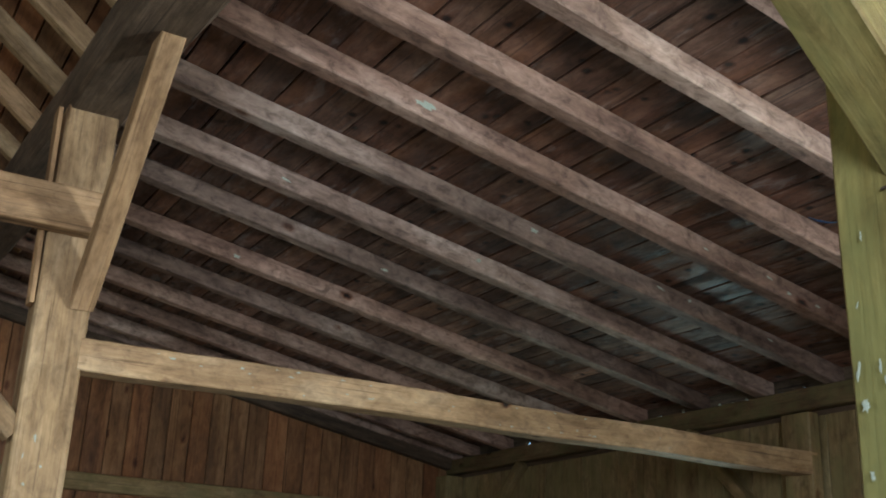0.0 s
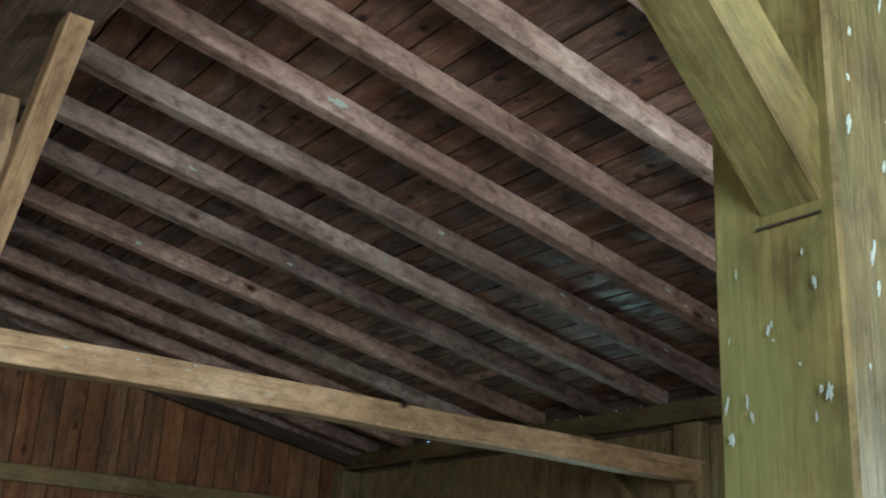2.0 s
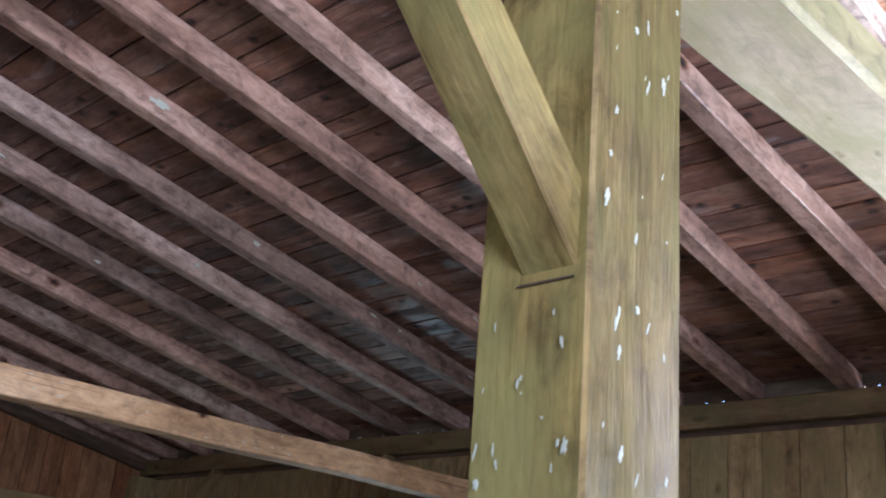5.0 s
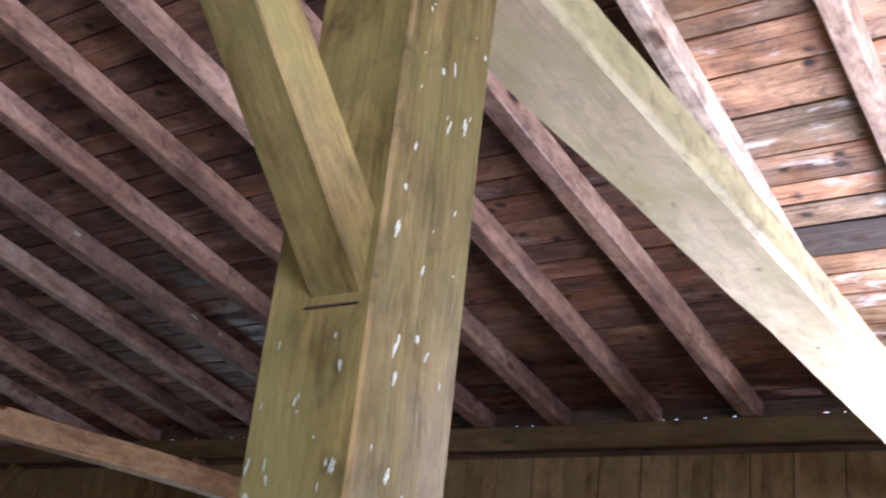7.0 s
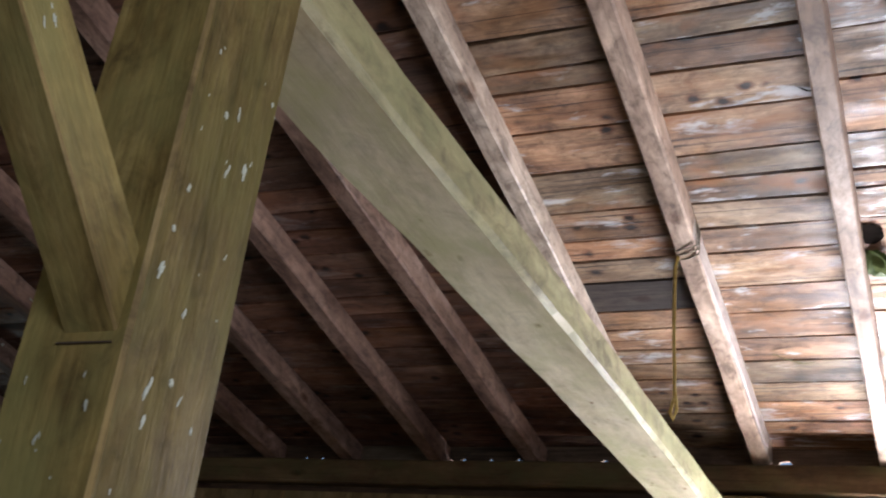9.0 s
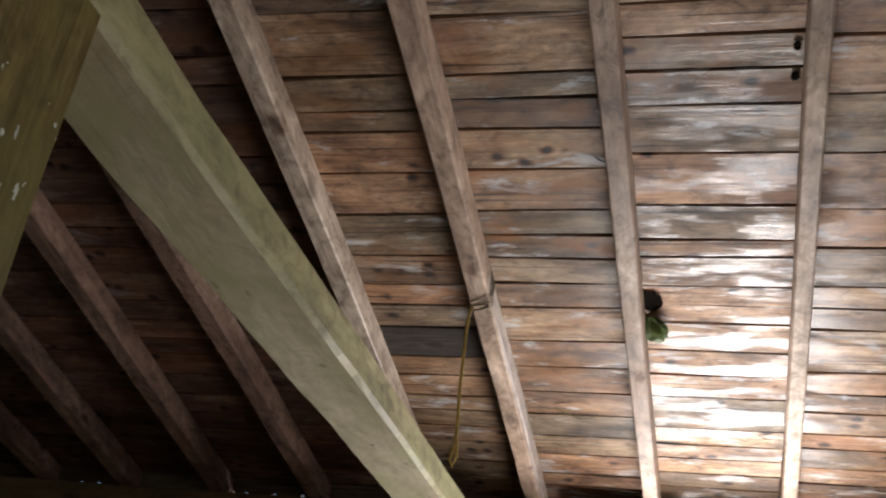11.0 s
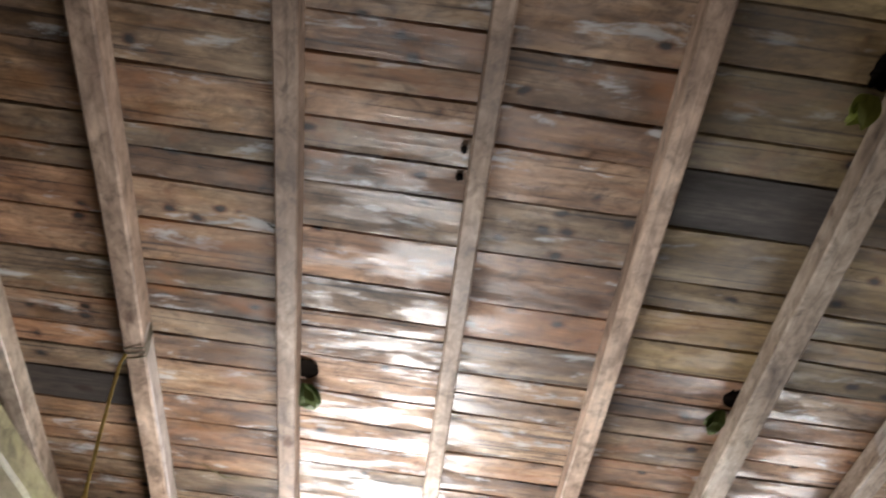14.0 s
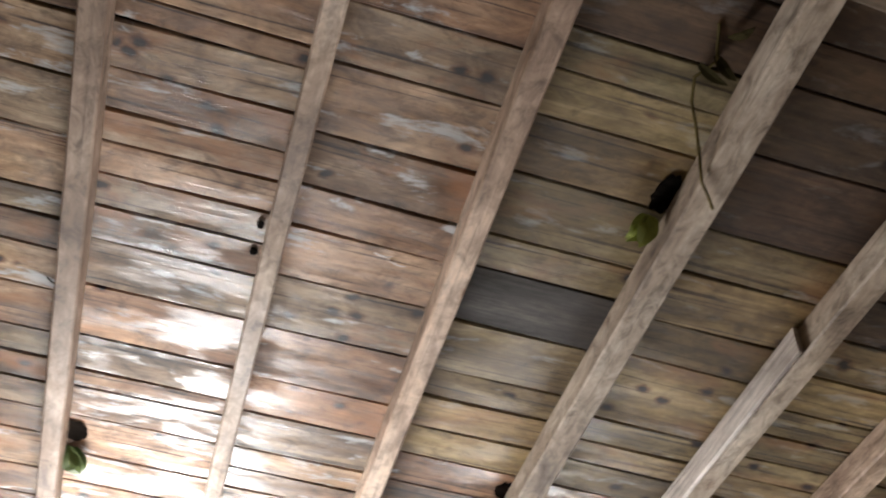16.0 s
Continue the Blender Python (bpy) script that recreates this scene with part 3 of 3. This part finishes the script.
# purlin over the posts and wall plate on the eave wall
a, b = Vector((GABLE_X + 0.02, 0.66, 4.005)), Vector((END_X, 1.226, 3.975))
tagged(timber("purlin", a, b, 0.285, 0.24, DARK, chamfer=0.02, hew=0.02, wobble=0.008), "dark rough purlin beam carrying the rafters", "beam")
tagged(timber("wall_plate", (GABLE_X + 0.02, 5.76, 3.148), (END_X, 5.76, 3.148), 0.12, 0.148, PLATE, chamfer=0.01, hew=0.008), "brown wall plate along the top of the board wall", "beam")

# posts and braces on the eave wall
tagged(timber("wall_post", (-2.05, 5.69, 0), (-2.05, 5.69, 3.04), 0.1, 0.24, WALL, side=(1, 0, 0)), "brown wall post under the plate", "post", "wall posts")
tagged(timber("wall_post", (2.35, 5.69, 0), (2.35, 5.69, 3.04), 0.1, 0.24, WALL, side=(1, 0, 0)), "brown wall post under the plate", "post", "wall posts")
tagged(timber("corner_post", (GABLE_X + 0.15, 5.66, 0), (GABLE_X + 0.15, 5.66, 3.04), 0.2, 0.22, WALL, side=(1, 0, 0)), "brown corner post where two board walls meet", "post", "wall posts")
tagged(timber("wall_brace", (-2.15, 5.72, 2.1), (-3.15, 5.72, 3.05), 0.08, 0.11, WALL, side=(0, 1, 0)), "brown diagonal brace on the board wall", "brace", "wall braces")
tagged(timber("wall_brace", (-6.56, 5.72, 2.05), (-5.42, 5.72, 3.05), 0.08, 0.11, WALL, side=(0, 1, 0)), "brown diagonal brace on the board wall", "brace", "wall braces")

# blocking boards between the rafters above the plate, with slits of daylight
rng = random.Random(8)
for i in range(len(RAFTERS) - 1):
    xa, xb = RAFTERS[i][0] + RAFTERS[i][1] * 2.3, RAFTERS[i + 1][0] + RAFTERS[i + 1][1] * 2.3
    zb = 3.221 + rng.uniform(0.0, 0.003)
    n = 14
    vs, fs = [], []
    for q in range(n + 1):
        x = xa + (xb - xa) * q / n
        zl = zb + (rng.uniform(0.038, 0.05) if rng.random() < 0.17 else -0.002)
        vs += [(x, 5.815, zl), (x, 5.838, zl), (x, 5.838, 3.34), (x, 5.815, 3.34)]
    for q in range(n):
        for c in range(4):
            a, b = q * 4 + c, q * 4 + (c + 1) % 4
            fs.append((a, b, b + 4, a + 4))
    fs += [(0, 1, 2, 3), (4 * n + 3, 4 * n + 2, 4 * n + 1, 4 * n)]
    me = bpy.data.meshes.new("blocking_board")
    me.from_pydata(vs, [], fs)
    me.materials.append(DARK)
    tagged(new("blocking_board", me), "dark ragged blocking board between the rafter ends", "board", "blocking boards")

# ---- small things ----


def leaf_mesh(L, W, seed):
    """A pointed leaf folded along its midrib, curled."""
    r = random.Random(seed)
    vs, fs = [], []
    n = 7
    for i in range(n + 1):
        t = i / n
        w = W * math.sin(math.pi * min(1, t * 0.9 + 0.1)) ** 0.8 * (1 - t * 0.35)
        z = 0.18 * L * math.sin(t * 2.2) * r.uniform(0.85, 1.1)
        vs += [(t * L, -w / 2, z + 0.12 * w), (t * L, 0, z), (t * L, w / 2, z + 0.12 * w)]
    for i in range(n):
        for k in (0, 1):
            a = i * 3 + k
            fs.append((a, a + 3, a + 4, a + 1))
    k = len(vs)
    vs += [(x, y, z + 0.0012) for x, y, z in vs]
    fs += [tuple(k + v for v in reversed(q)) for q in fs]
    me = bpy.data.meshes.new("leaf")
    me.from_pydata(vs, [], fs)
    return me


def leaf_tuft(at, label, mat, n, size, seed, lean=(0, 1, -0.3)):
    """Leaves that push in through a hole beside a rafter."""
    r = random.Random(seed)
    tuft = thing("leaf_tuft", label, "plant", at=at)
    for k in range(n):
        d = (Vector(lean) + Vector((r.uniform(-0.5, 0.5), r.uniform(-0.5, 0.5), r.uniform(-0.4, 0.2)))).normalized()
        m = along(Vector(at) + Vector((r.uniform(-0.015, 0.015), r.uniform(-0.02, 0.02), 0)), Vector(at) + d, (r.uniform(-0.4, 0.4), 0.2, -1))
        part("leaf", leaf_mesh(size * r.uniform(0.7, 1.1), size * r.uniform(0.6, 0.85), seed + k), mat, tuft, "", m)
    return tuft


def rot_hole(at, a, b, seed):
    """A rotted hole in the boards, its dark inside painted as a ragged patch."""
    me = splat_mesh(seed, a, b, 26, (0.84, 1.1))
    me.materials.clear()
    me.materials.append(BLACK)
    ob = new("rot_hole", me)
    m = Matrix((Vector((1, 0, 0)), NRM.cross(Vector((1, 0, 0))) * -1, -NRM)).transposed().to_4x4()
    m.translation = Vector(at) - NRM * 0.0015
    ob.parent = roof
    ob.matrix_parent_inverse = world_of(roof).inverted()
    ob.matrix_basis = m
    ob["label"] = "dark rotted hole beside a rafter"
    return ob


def deck(y):
    return under(y) + RD / math.cos(PITCH)


def cord(name, pts, r, mat, label, category, parent=None):
    cu = bpy.data.curves.new(name, "CURVE")
    cu.dimensions, cu.bevel_depth, cu.bevel_resolution = "3D", r, 2
    sp = cu.splines.new("POLY")
    sp.points.add(len(pts) - 1)
    for p, q in zip(sp.points, pts):
        p.co = (*q, 1)
    cu.materials.append(mat)
    dg = new(name, cu)
    me = bpy.data.meshes.new_from_object(dg)
    bpy.data.objects.remove(dg)
    if parent:
        return part(name, me, mat, parent, label)
    return tagged(new(name, me), label, category)


# a blue scrap of plastic caught between the boards
scrap_at = Vector((-0.515, 4.140, deck(4.140) - 0.006))
scrap = new("plastic_scrap", leaf_mesh(0.16, 0.035, 33))
scrap.data.materials.append(plain("blue_plastic", (0.02, 0.09, 0.3), (0.05, 0.2, 0.5), 0.35))
scrap.matrix_basis = along(scrap_at, scrap_at + Vector((0.75, 0.5, -0.1)), (0, 0, -1))
tagged(scrap, "torn strip of blue plastic caught in the roof boards", "plastic strip")

# twine wound round the spliced rafter, its end hanging down
x = RAFTERS[R0 + 4][0]
yy = 3.9
twine = thing("twine", "yellowed twine tied round a rafter and hanging", "twine", at=(x, yy, under(yy)))
for k in range(3):
    y = yy - 0.05 + k * 0.028
    loop = [(x - 0.047, y, under(y) + 0.1), (x - 0.049, y + 0.012, under(y) + 0.03), (x - 0.044, y + 0.02, under(y) - 0.006), (x, y + 0.006 * k, under(y) - 0.008),
            (x + 0.046, y - 0.02, under(y) - 0.006), (x + 0.05, y - 0.03, under(y) + 0.05), (x + 0.047, y - 0.03, under(y) + 0.1)]
    cord("loop", loop, 0.0028, GREYTWINE, "grey twine loop", "", twine)
zt = under(yy) - 0.004
tail = [(x - 0.04, yy + 0.005, zt), (x - 0.046, yy - 0.01, zt - 0.047), (x - 0.045, yy - 0.014, zt - 0.177), (x - 0.04, yy - 0.02, zt - 0.354), (x - 0.032, yy - 0.02, zt - 0.507),
        (x - 0.03, yy - 0.02, zt - 0.590), (x - 0.045, yy - 0.02, zt - 0.649), (x - 0.032, yy - 0.022, zt - 0.678), (x - 0.02, yy - 0.02, zt - 0.637), (x - 0.03, yy - 0.02, zt - 0.566)]
cord("tail", tail, 0.0062, YELLOWTWINE, "yellow hanging twine end with a loop", "", twine)
# ---- roof boards, one strip of courses between two rafters after another ----
roof = thing("roof_deck", "brown weathered roof boards with dark joints and pale stains", "roof", kind="structure", at=(0, PUR_Y, under(PUR_Y)))
COURSES = {
    14: [2.51, 2.78, 2.94, 3.04, 3.25, 3.48, 3.73, 3.92, 4.06, 4.22, 4.45],
    15: [2.12, 2.33, 2.55, 2.79, 2.9, 3.04, 3.24, 3.46, 3.6, 3.74, 3.9, 4.06, 4.3, 4.5, 4.71],
    16: [2.02, 2.1, 2.26, 2.41, 2.53, 2.66, 2.8, 2.95, 3.17, 3.43, 3.62, 3.72, 3.9, 4.14, 4.34, 4.52, 4.7, 4.97],
    17: [2.05, 2.3, 2.51, 2.68, 2.91, 3.17, 3.45, 3.66, 3.89, 4.03, 4.17, 4.47, 4.64],
    18: [1.88, 2.04, 2.26, 2.52, 2.67, 2.93, 3.19, 3.34, 3.52, 3.7, 3.89],
    19: [1.57, 1.72, 1.97, 2.28, 2.47, 2.71, 2.9, 3.26, 3.4, 3.53],
}
STRIPS = [(0, 4), (4, 7), (7, 9), (9, 11), (11, 13), (13, 14), (14, 15), (15, 16), (16, 17), (17, 18), (18, 19), (19, 20), (20, 22)]
WIDE = {(16, 2.66): 0.012, (16, 3.17): 0.007, (14, 2.51): 0.006, (14, 4.22): 0.012, (17, 3.17): 0.008}
rng = random.Random(21)
for i0, i1 in STRIPS:
    xa = RAFTERS[i0][0] if i0 else GABLE_X - 0.1
    xb = RAFTERS[i1][0] if i1 < 22 else END_X + 0.1
    ys = list(COURSES.get(i0, [])) if i1 - i0 == 1 else []
    if not ys:
        ys = [PUR_Y + 0.4]
    while ys[0] > PUR_Y - 0.05:
        ys.insert(0, ys[0] - rng.choice((0.14, 0.17, 0.2, 0.23)))
    while ys[-1] < EAVE_Y + 0.02:
        ys.append(ys[-1] + rng.choice((0.13, 0.15, 0.18, 0.2)))
    for ya, yb in zip(ys, ys[1:]):
        gap = WIDE.get((i0, ya), rng.uniform(0.005, 0.011))
        sa, sb = (ya - PUR_Y) / math.cos(PITCH) + gap, (min(yb, EAVE_Y + 0.06) - PUR_Y) / math.cos(PITCH)
        p = top0 + DIR * ((sa + sb) / 2) + NRM * (0.0115 + rng.uniform(-0.0005, 0.0025))
        tilt = rng.uniform(-0.006, 0.006)
        a = Vector((xa + 0.003, p.y + tilt, p.z - tilt * TANA))
        b = Vector((xb - 0.003, p.y - tilt, p.z + tilt * TANA))
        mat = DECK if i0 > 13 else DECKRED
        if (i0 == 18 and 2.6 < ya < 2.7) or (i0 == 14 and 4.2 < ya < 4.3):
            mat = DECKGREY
        # upper boards at the +x end: brown, with the dimness there painted in
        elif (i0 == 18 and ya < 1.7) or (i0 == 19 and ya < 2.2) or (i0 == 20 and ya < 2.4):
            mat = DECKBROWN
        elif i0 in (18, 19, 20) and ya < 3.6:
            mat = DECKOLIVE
        timber("roof_board", a, b, sb - sa, 0.022, mat, roof, side=NRM, chamfer=0.0025, wobble=0.0028, step=0.11 if i0 > 12 else 0.3)

# holes with leaves, a hanging vine, splinters and a sliver for a board gap
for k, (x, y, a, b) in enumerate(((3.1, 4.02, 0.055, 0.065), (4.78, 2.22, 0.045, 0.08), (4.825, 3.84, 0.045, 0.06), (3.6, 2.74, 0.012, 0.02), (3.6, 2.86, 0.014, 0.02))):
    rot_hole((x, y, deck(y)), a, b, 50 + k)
leaf_tuft((3.1, 4.12, deck(4.12) - 0.004), "green leaf pushing in beside a rafter", LEAF, 6, 0.15, 3, (0.35, 1, -0.25))
leaf_tuft((4.76, 2.32, deck(2.32) - 0.004), "yellow-green leaves pushing in beside a rafter", LEAFLIGHT, 7, 0.1, 5, (-0.3, 1, -0.4))
leaf_tuft((4.79, 3.93, deck(3.93) - 0.004), "green leaves pushing in beside a rafter", LEAF, 4, 0.11, 9, (-0.2, 1, -0.3))
vine = thing("vine", "dry brown vine hanging from the roof boards", "plant", at=(4.72, 1.72, deck(1.72)))
vp = [(4.655, 1.63, deck(1.63) - 0.002), (4.70, 1.735, deck(1.735) - 0.012), (4.665, 1.80, deck(1.8) - 0.012), (4.69, 1.87, deck(1.87) - 0.02), (4.735, 1.935, deck(1.935) - 0.035),
      (4.768, 1.985, deck(1.985) - 0.07), (4.782, 2.01, under(2.01) + 0.01), (4.795, 2.03, under(2.03) - 0.012), (4.835, 2.07, under(2.07) - 0.014), (4.87, 2.11, under(2.11) - 0.012)]
cord("stem", vp, 0.0048, STEM, "thin brown stem", "", vine)
for k, (px, dx) in enumerate((((4.70, 1.66), (0.3, -1, -0.25)), ((4.69, 1.72), (1, 0.5, -0.2)), ((4.66, 1.76), (1, 0.1, -0.3)))):
    at = Vector((px[0], px[1], deck(px[1]) - 0.008))
    part("leaf", leaf_mesh(0.1, 0.04, 70 + k), VINE, vine, "withered dark leaf", along(at, at + Vector(dx), (0, 0, -1)))
for k, (x, y, L) in enumerate(((3.98, 2.74, 0.07), (4.04, 2.76, 0.06), (3.55, 5.02, 0.08), (3.5, 4.86, 0.06), (2.95, 3.2, 0.05))):
    at = Vector((x, y, deck(y) - 0.001))
    bit = new("wood_splinter", leaf_mesh(L, 0.012, 120 + k))
    bit.data.materials.append(PALEGREY if k < 2 else VINE)
    bit.matrix_basis = along(at, at + Vector((1, -0.5 + 0.2 * k, -0.15)), (0, 0, -1))
    tagged(bit, "thin splinter of wood hanging off a roof board", "splinter", "loose splinters")
# olive wedge put in where the boards leave a triangular gap
part("splinter", leaf_mesh(0.2, 0.022, 91), OLIVESLIVER, thing("splinter", "olive sliver standing in for a gap between boards", "splinter", at=(2.62, 4.84, deck(4.84))), "", along((2.62, 4.86, deck(4.86) - 0.002), (2.9, 4.85, deck(4.85) - 0.03), (0, 0, -1)))
